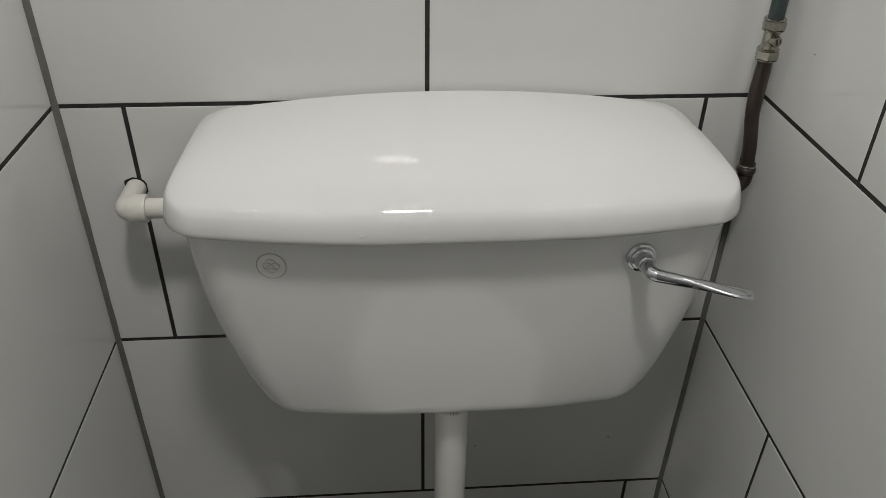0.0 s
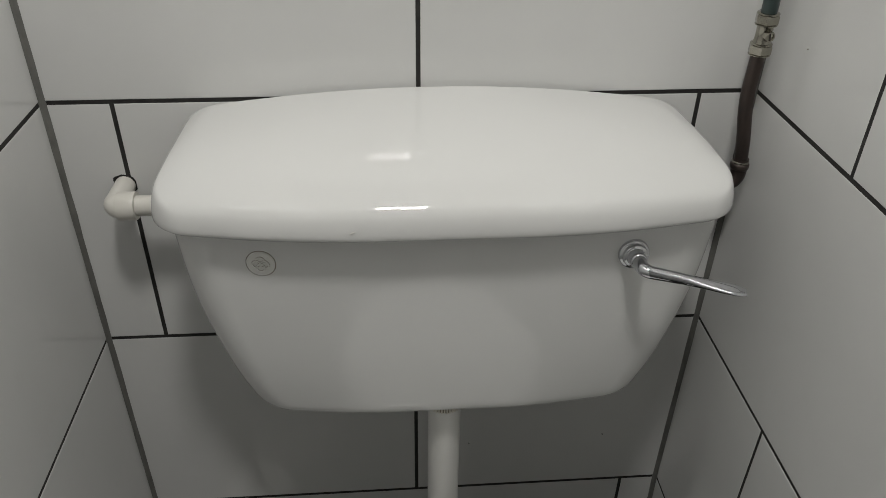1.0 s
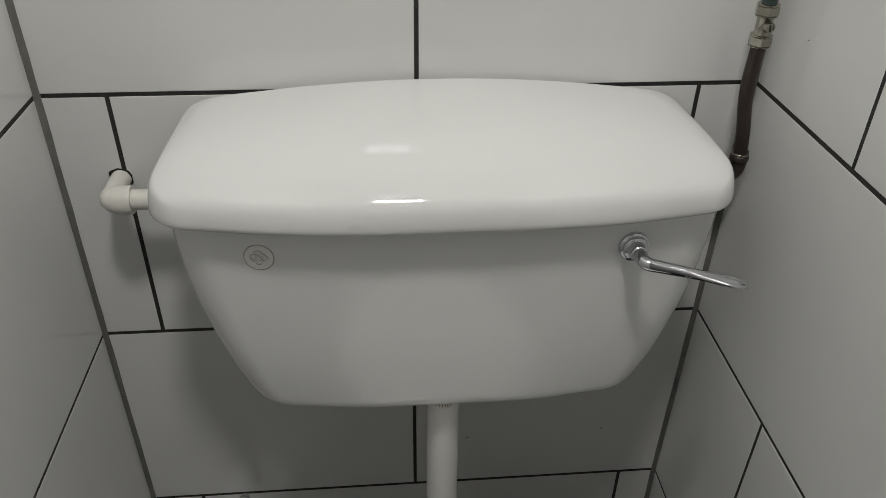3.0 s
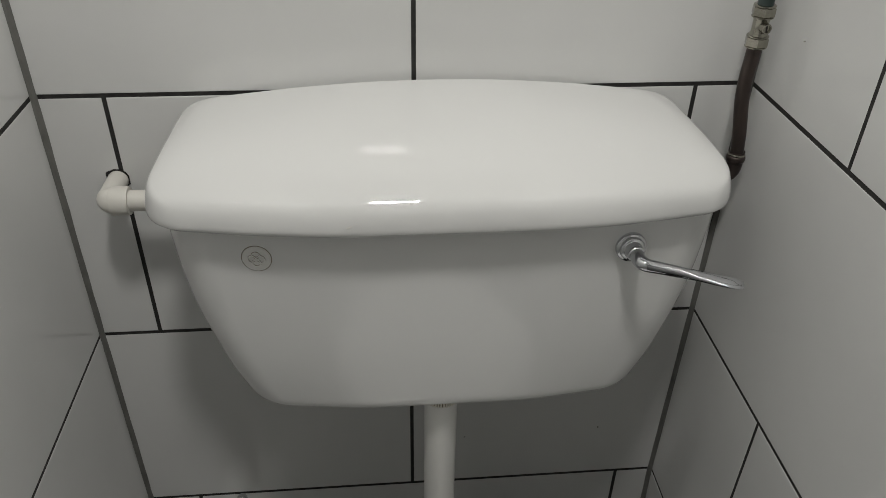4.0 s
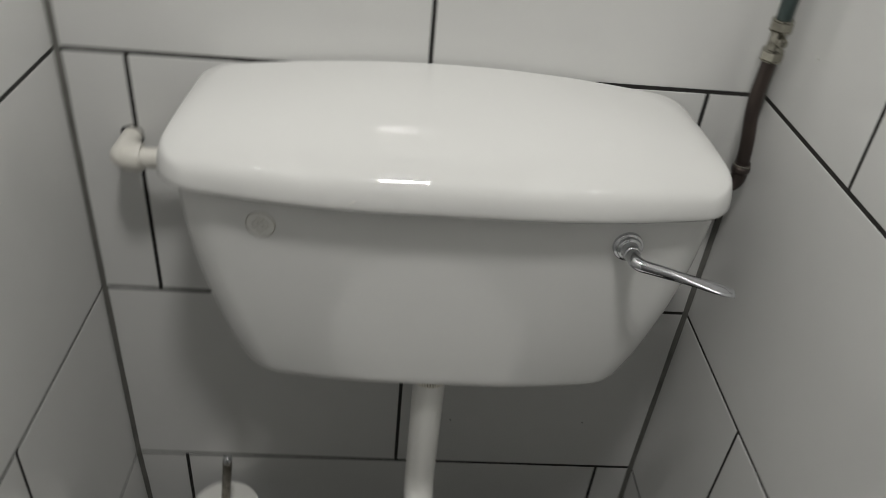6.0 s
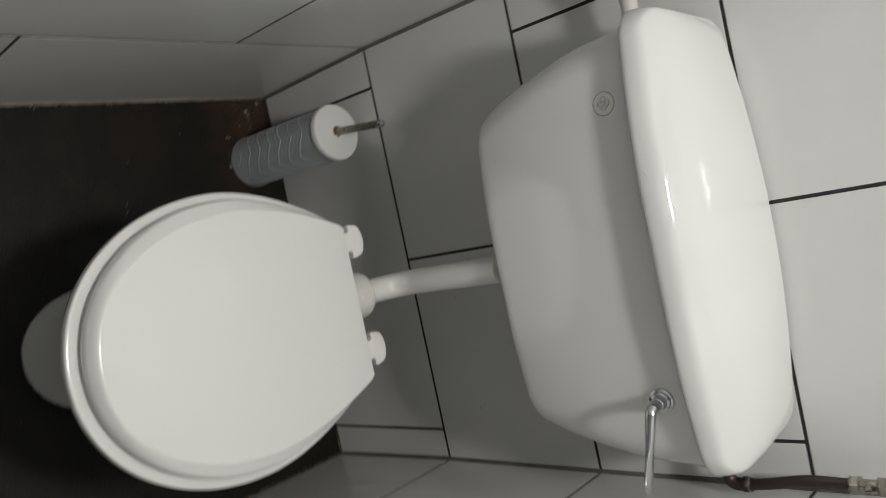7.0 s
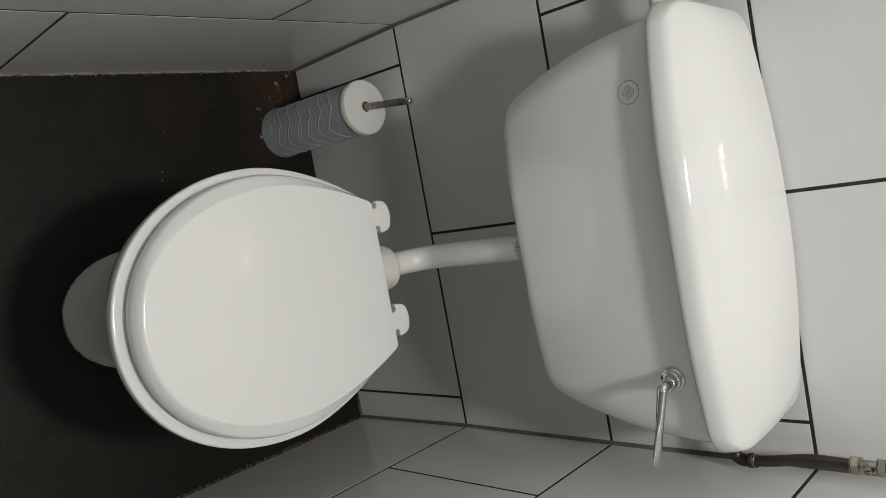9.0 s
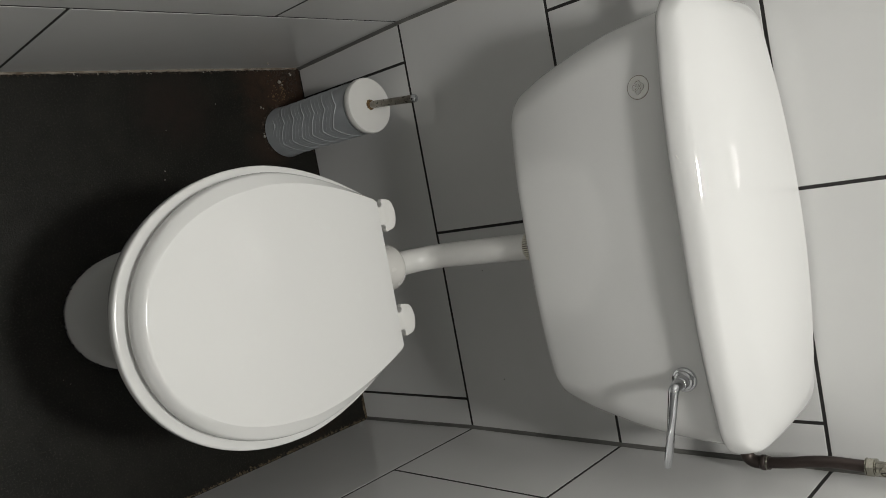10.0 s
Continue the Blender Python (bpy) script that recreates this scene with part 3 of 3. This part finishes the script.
part("bowl", stack([((0.0985, -0.537, -0.15, -0.40, 0.082), 0.0, -0.0035), ((0.0985, -0.537, -0.15, -0.40, 0.082), 0.010, -0.0035), ((0.091, -0.531, -0.15, -0.40, 0.08), 0.022, -0.0035),
                    ((0.088, -0.525, -0.17, -0.40, 0.08), 0.10, -0.002), ((0.098, -0.53, -0.18, -0.41, 0.08), 0.17), ((0.122, -0.556, -0.19, -0.42, 0.09), 0.25),
                    ((0.150, -0.595, -0.20, -0.43, 0.10), 0.32), ((0.163, -0.620, -0.215, -0.44, 0.105), 0.36), ((0.166, -0.626, -0.215, -0.44, 0.105), 0.388),
                    ((0.162, -0.622, -0.218, -0.44, 0.10), 0.398)]), CHINA, pan)
part("seat", stack([(inset(SEAT, 0.012), 0.4005, -0.0008), (inset(SEAT, 0.003), 0.4008, -0.0008), (inset(SEAT, 0.0008), 0.4020, -0.0008), (SEAT, 0.4045, -0.0008), (SEAT, 0.4125, -0.0008),
                    (inset(SEAT, 0.0003), 0.4139, -0.0008), (inset(SEAT, 0.0010), 0.4150, -0.0008), (inset(SEAT, 0.0021), 0.4156, -0.0008), (inset(SEAT, 0.0040), 0.4158, -0.0008),
                    (inset(SEAT, 0.018), 0.4160, -0.0008), (inset(SEAT, 0.034), 0.4160, -0.0008)]), SEATM, pan, "white plastic seat ring")


def seat_lid():
    """Flat lid whose rim rolls over at the front and breaks into long facets along the sides."""
    rim = np.array(egg(*COVER)) - (0.0018, 0)
    ahead, behind = np.roll(rim, -1, 0), np.roll(rim, 1, 0)
    way = (ahead - behind) / np.linalg.norm(ahead - behind, axis=1)[:, None]
    inward = np.stack((-way[:, 1], way[:, 0]), 1)
    if (inward * (np.array((PX, -0.42)) - rim)).sum() < 0:
        inward = -inward
    width = np.array([ease(y, [(-0.64, 0.0120), (-0.615, 0.0120), (-0.58, 0.0145), (-0.52, 0.0178), (-0.46, 0.0195), (-0.40, 0.0165), (-0.33, 0.0110), (-0.27, 0.0060), (-0.249, 0.0040)]) for y in rim[:, 1]])
    facet = np.array([ease(y, [(-0.63, 0.0), (-0.605, 0.05), (-0.55, 0.85), (-0.5, 1.0), (-0.2, 1.0)]) for y in rim[:, 1]])
    rings = [[(*(p + n * d), z) for p, n in zip(rim, inward)] for d, z in ((0.020, 0.4150), (0.018, 0.4225), (0.004, 0.4230), (0.0012, 0.4238), (0.0002, 0.4256), (0.0, 0.4280), (0.0003, 0.4305), (0.0010, 0.4332), (0.0020, 0.4357), (0.0034, 0.4380))]
    for f in (0.12, 0.25, 0.4, 0.55, 0.7, 0.85, 0.97, 1.0, 1.04, 1.12):
        ring = []
        for p, n, w, k in zip(rim, inward, width, facet):
            g = min(f, 1)
            lift = k * g + (1 - k) * math.sin(g * math.pi / 2) ** 0.9
            ring.append((*(p + n * (0.0034 + (w - 0.0034) * f)), 0.4380 + 0.0082 * lift + (f - g) * 0.0004))
        rings.append(ring)
    centre = np.array((PX, -0.42))
    last = [np.array(q[:2]) for q in rings[-1]]
    for k, z in ((0.9, 0.4465), (0.7, 0.4471), (0.4, 0.4475)):
        rings.append([(*(centre + (q - centre) * k), z) for q in last])
    bm = bmesh.new()
    loft(bm, rings)
    return bm


part("seat_lid", seat_lid(), SEATM, pan, "closed white plastic lid")
HINGE = [(-0.0135, -0.262, 0.001), (-0.0125, -0.2490, 0.003), (-0.0165, -0.2462, 0.0025), (-0.0195, -0.2480, 0.0012), (-0.0232, -0.2455, 0.0012), (-0.0200, -0.2290, 0.012), (0.0, -0.2222, 0.05),
         (0.0200, -0.2290, 0.012), (0.0232, -0.2455, 0.0012), (0.0195, -0.2480, 0.0012), (0.0165, -0.2462, 0.0025), (0.0125, -0.2490, 0.003), (0.0135, -0.262, 0.001)]
for x in (-0.0525, 0.098):
    plan = rounded(HINGE, 5)
    bm = bmesh.new()
    mid = Vector((0, -0.24))
    loft(bm, [[(x + (mid + (p - mid) * k).x, (mid + (p - mid) * k).y, z) for p in plan]
              for k, z in ((0.9, 0.400), (0.92, 0.432), (1.0, 0.4335), (1.0, 0.4392), (0.985, 0.4400), (0.95, 0.4404), (0.7, 0.4407))])
    part("hinge", bm, WHITEPL, pan, "white plastic hinge cap", sharp=35)

# ---- toilet brush ----
brush = thing("toilet_brush", "blue-grey toilet brush holder with white lid and steel handle", "toilet brush")
BX, BY, BR = -0.2385, -0.0595, 0.0463
holder = part("holder", lathe([(0.0005, 0.001), (BR, 0.001), (BR + 0.0025, 0.004), (BR, 0.03), (BR, 0.236), (BR - 0.002, 0.2375), (0.0005, 0.2375)], 64, Matrix.Translation((BX, BY, 0))), HOLDER, brush, sharp=40)
bm = bmesh.new()
for k in range(19):
    z0 = 0.020 + k * 0.0102
    wave = []
    for i in range(121):
        a = 2 * math.pi * i / 120
        u = (i / 120 * 4 + 0.611) % 1.0
        tri = 1 - 4 * abs(u - 0.5)
        wave.append((BX + (BR - 0.0001) * math.cos(a), BY + (BR - 0.0001) * math.sin(a), z0 + 0.013 * tri))
    b2 = tube(wave, 0.0011 if k % 3 == 0 else 0.00035, 6)
    me = bpy.data.meshes.new("wave")
    b2.to_mesh(me)
    b2.free()
    bm.from_mesh(me)
    bpy.data.meshes.remove(me)
part("wave_relief", bm, HOLDER, holder, "raised zigzag lines")
part("brush_lid", lathe([(0.0005, 0.2378), (BR - 0.001, 0.2378), (BR + 0.0015, 0.240), (BR + 0.002, 0.243), (BR + 0.002, 0.2485), (BR + 0.0005, 0.2515), (BR - 0.0015, 0.252), (0.0005, 0.252)], 64,
                        Matrix.Translation((BX, BY, 0))), WHITEPL, brush, "round white plastic lid", sharp=40)
grip_axis = axis((BX - 0.0005, BY + 0.001, 0.250), (BX + 0.013, BY - 0.0075, 0.370))
handle = part("handle", lathe([(0.0005, 0.0), (0.0062, 0.0), (0.0062, 0.114), (0.0056, 0.1145), (0.0056, 0.1155), (0.0005, 0.1155)], 24, grip_axis), STEEL, brush, "worn steel handle", sharp=40)
part("tip", lathe([(0.0005, 0.1150), (0.0060, 0.1150), (0.0066, 0.1160), (0.0066, 0.1180), (0.0058, 0.1203), (0.0042, 0.1220), (0.0022, 0.1229), (0.0005, 0.1231)], 24, grip_axis), CHROME, handle, "shiny rounded end")
rust = lathe([(0.0058, 0.0), (0.0090, 0.0004), (0.0094, 0.0016), (0.0084, 0.0034), (0.0072, 0.0055), (0.0064, 0.0078), (0.0058, 0.0080)], 28, grip_axis)
rng = random.Random(11)
for v in rust.verts:
    v.co += Vector((rng.uniform(-1, 1), rng.uniform(-1, 1), rng.uniform(-1, 0.4))) * 0.0006
part("rust", rust, RUST, handle, "ring of brown rust")


# ---- dirt and marks ----
def lump(bm, x, y, z, r, rng, flat=0.5):
    made = bmesh.ops.create_icosphere(bm, subdivisions=1, radius=r, matrix=Matrix.Translation((x, y, z)) @ pose(0, 0, 0, 0, 0, rng.uniform(0, 360)) @ Matrix.Diagonal((rng.uniform(0.7, 1.6), 1, flat, 1)))
    for v in made["verts"]:
        v.co += Vector((rng.uniform(-1, 1), rng.uniform(-1, 1), rng.uniform(-0.4, 0.4))) * r * 0.3


rng = random.Random(7)
bm = bmesh.new()
for _ in range(260):
    r = abs(rng.gauss(0, 0.022))
    a = rng.uniform(-math.pi / 2, 0)
    x, y = ROOM_L + 0.012 + r * 1.3 * math.cos(a), -0.01 + r * 1.5 * math.sin(a)
    lump(bm, x, y, 0.0002, rng.uniform(0.0005, 0.0024), rng, 0.3)
for _ in range(160):
    a, d = rng.uniform(math.pi * 0.55, math.pi * 1.75), BR + 0.001 + abs(rng.gauss(0, 0.0035))
    lump(bm, BX + d * math.cos(a), BY + d * math.sin(a), 0.0004, rng.uniform(0.0006, 0.0024), rng, 0.45)
tagged(part("corner_dirt", bm, FILTH), "brown crumbly dirt heaped in the floor corner", "dirt", kind="stuff")
bm = bmesh.new()
for _ in range(900):
    side = rng.random()
    if side < 0.42:
        x, y = ROOM_L + 0.0108 + abs(rng.gauss(0, 0.0020)), rng.uniform(-0.85, -0.01)
    elif side < 0.8:
        x, y = ROOM_R - abs(rng.gauss(0, 0.0022)), rng.uniform(-0.75, -0.01)
    else:
        x, y = rng.uniform(ROOM_L, ROOM_R), -abs(rng.gauss(0, 0.0015))
    lump(bm, x, y, rng.uniform(0.0, 0.0009), rng.uniform(0.0005, 0.0020), rng, 0.32)
tagged(part("edge_grime", bm, FILTH), "brown grime along the floor edges", "dirt", kind="stuff")
bm = bmesh.new()
for x, y, r in ((-0.336, -0.052, 0.0036), (-0.331, -0.047, 0.0022), (-0.349, -0.022, 0.0022), (-0.352, -0.024, 0.0016), (-0.1904, -0.3229, 0.0010), (-0.1756, -0.3262, 0.0012),
                (-0.287, -0.10, 0.0018), (-0.289, -0.105, 0.0022), (-0.2595, -0.3054, 0.0009), (-0.3, -0.2, 0.0007), (BX + 0.0045, BY - BR - 0.0035, 0.0030), (BX - 0.001, BY - BR - 0.0045, 0.0018)):
    lump(bm, x, y, r * 0.4, r, rng, 0.6)
for _ in range(14):
    lump(bm, rng.uniform(ROOM_L, ROOM_R), rng.uniform(-0.8, -0.02), 0.0003, rng.uniform(0.0003, 0.0006), rng)
for _ in range(34):
    lump(bm, ROOM_L + 0.0108 + abs(rng.gauss(0, 0.0016)), rng.uniform(-0.9, -0.02), 0.0008, rng.uniform(0.0006, 0.0019), rng, 0.5)
tagged(part("crumbs", bm, PALESPECK), "pale crumbs scattered on the dark floor", "crumbs", kind="stuff")
bm = bmesh.new()
for _ in range(120):
    a = rng.uniform(0.1, math.pi - 0.1)
    x, y = PX - 0.0035 - 0.0992 * math.copysign(abs(math.cos(a)) ** 0.93, math.cos(a)), -0.40 - 0.1378 * math.sin(a) ** 0.93
    lump(bm, x, y, abs(rng.gauss(0, 0.002)), rng.uniform(0.0006, 0.0014) if rng.random() < 0.86 else rng.uniform(0.0018, 0.0032), rng, 0.7)
for a in (0.62, 0.75, 0.9, 1.02, 1.1, 1.62, 1.85, 2.02, 2.06, 2.3, 2.34, 2.5):
    x, y = PX - 0.0035 - 0.0990 * math.copysign(abs(math.cos(a)) ** 0.93, math.cos(a)), -0.40 - 0.1374 * math.sin(a) ** 0.93
    lump(bm, x, y, rng.uniform(0.003, 0.010), rng.uniform(0.0010, 0.0028), rng, 0.8)
tagged(part("foot_grime", bm, BLACK, pan, "black specks of dirt round the foot"), kind="stuff")
bm = bmesh.new()
for _ in range(60):
    lump(bm, rng.gauss(-0.318, 0.013), rng.gauss(-0.056, 0.014), 0.0002, rng.uniform(0.0004, 0.0017), rng, 0.2)
for k in range(16):
    a = 0.5 + 1.9 * k / 15
    lump(bm, -0.316 + 0.018 * math.cos(a) + rng.gauss(0, 0.0008), -0.062 + 0.018 * math.sin(a) + rng.gauss(0, 0.0008), 0.0003, rng.uniform(0.0009, 0.0019), rng, 0.3)
tagged(part("dirt_flakes", bm, TAN), "tan flakes of dirt on the dark floor", "dirt", kind="stuff")
bm = bmesh.new()
for _ in range(420):
    y = rng.uniform(-0.80, -0.004)
    thick = 0.5 + 0.5 * math.sin(y * 41) * math.sin(y * 17 + 1)
    lump(bm, ROOM_R + 0.0012 - abs(rng.gauss(0, 0.0012 + 0.0016 * thick)), y, rng.uniform(0.0, 0.0015 + 0.0030 * thick), rng.uniform(0.0008, 0.0022), rng, 0.7)
for _ in range(90):
    lump(bm, ROOM_R - abs(rng.gauss(0, 0.03)), -abs(rng.gauss(0, 0.0018)), rng.uniform(0.0, 0.003), rng.uniform(0.0008, 0.0020), rng, 0.7)
tagged(part("edge_crust", bm, GRIMEGAP), "ragged brown crust along the foot of the tiles", "dirt", kind="stuff")
bm = bmesh.new()
for dx, dz, r in ((-0.0022, -0.0008, 0.0006), (-0.0010, -0.0002, 0.0008), (0.0004, 0.0004, 0.0007), (0.0018, 0.0009, 0.0005), (0.0062, 0.0030, 0.0004)):
    lump(bm, -0.0605 + dx, -0.1876, 0.8565 + dz, r, rng, 0.6)
part("chip", bm, AGEDPL, cistern)
bm = bmesh.new()
for x, z in ((0.047, 0.777), (0.050, 0.777)):
    lump(bm, x, -0.1652, z, 0.0006, rng)
tagged(part("speck", bm, BLACK, cistern), kind="stuff")
bm = bmesh.new()
for x, z in ((0.052, 0.332), (0.073, 0.385), (0.262, 0.39), (-0.19, 0.884)):
    lump(bm, x, -0.0004, z, 0.0011, rng)
tagged(part("wall_specks", bm, BLACK), "tiny black specks on the tiles", "specks", kind="stuff")
bm = bmesh.new()
# pale speck drawn as a fixed glint where the tile mirrors a highlight
lump(bm, ROOM_R - 0.0004, -0.084, 0.975, 0.0012, rng)
lump(bm, ROOM_L + 0.0095, -0.10, 0.042, 0.0022, rng)
tagged(part("pale_specks", bm, PALESPECK), "pale specks on the tiles, the east one a painted glint", "specks", kind="stuff")


# ---- wall tiles ----
TILE_MESH = {}


def tile_mesh(w, h):
    key = (round(w, 4), round(h, 4))
    if key not in TILE_MESH:
        e, d = 0.0009, 0.0075
        bm = bmesh.new()
        rings = []
        for inset, z in ((0.0, -d), (0.0, -e), (e * 0.13, -e * 0.5), (e * 0.5, -e * 0.13), (e, 0.0)):
            a, b = w / 2 - inset, h / 2 - inset
            rings.append([(-a, -b, z), (a, -b, z), (a, b, z), (-a, b, z)])
        loft(bm, rings)
        me = bpy.data.meshes.new("tile")
        bmesh.ops.recalc_face_normals(bm, faces=bm.faces[:])
        bm.to_mesh(me)
        bm.free()
        me.materials.append(TILE)
        TILE_MESH[key] = me
    return TILE_MESH[key]


def tile_wall(wall, start, end, phase_odd, place, lean=((0.0, 0.0), (3.0, 0.0))):
    """Running bond between start and end along the wall; phase_odd: a joint of the odd rows."""
    rng = random.Random(start * 100)
    row = 0
    z0 = 0.003
    while z0 < ROOM_H - 0.03:
        z1 = min(H1 + PITCH_Z * row - GAP / 2, ROOM_H)
        phase = (phase_odd if row % 2 else phase_odd + PITCH_X / 2) + (0.005 if row == 3 and wall is wall_north else 0.0)
        k = math.floor((start - phase) / PITCH_X)
        while phase + k * PITCH_X < end:
            a = max(phase + k * PITCH_X + GAP / 2, start + 0.003)
            b = min(phase + (k + 1) * PITCH_X - GAP / 2, end - 0.003)
            k += 1
            if b - a < 0.006:
                continue
            ob = new("tile", tile_mesh(b - a, z1 - z0))
            ob.parent = wall
            tilt = pose(0, 0, 0, rng.uniform(-0.04, 0.04), rng.uniform(-0.025, 0.025), 0)
            slope = (off_plumb(z1, lean) - off_plumb(z0, lean)) / (z1 - z0)
            ob.matrix_world = Matrix.Translation((off_plumb((z0 + z1) / 2, lean), 0, 0)) @ place((a + b) / 2, (z0 + z1) / 2) @ tilt
            if slope:
                turn = Matrix.Rotation(math.atan(slope), 4, "Y")
                c = ob.matrix_world.translation.copy()
                ob.matrix_world = Matrix.Translation(c) @ turn @ Matrix.Translation(-c) @ ob.matrix_world
        z0 = H1 + PITCH_Z * row + GAP / 2
        row += 1


tile_wall(wall_north, ROOM_L, ROOM_R, 0.0, lambda u, z: pose(u, 0, z, 90, 0, 0))
tile_wall(wall_west, ROOM_D, 0.0, -0.255, lambda u, z: pose(ROOM_L, u, z, 90, 0, 90), WEST_LEAN)
tile_wall(wall_east, ROOM_D, 0.0, -0.1965, lambda u, z: pose(ROOM_R, u, z, 90, 0, -90), EAST_LEAN)
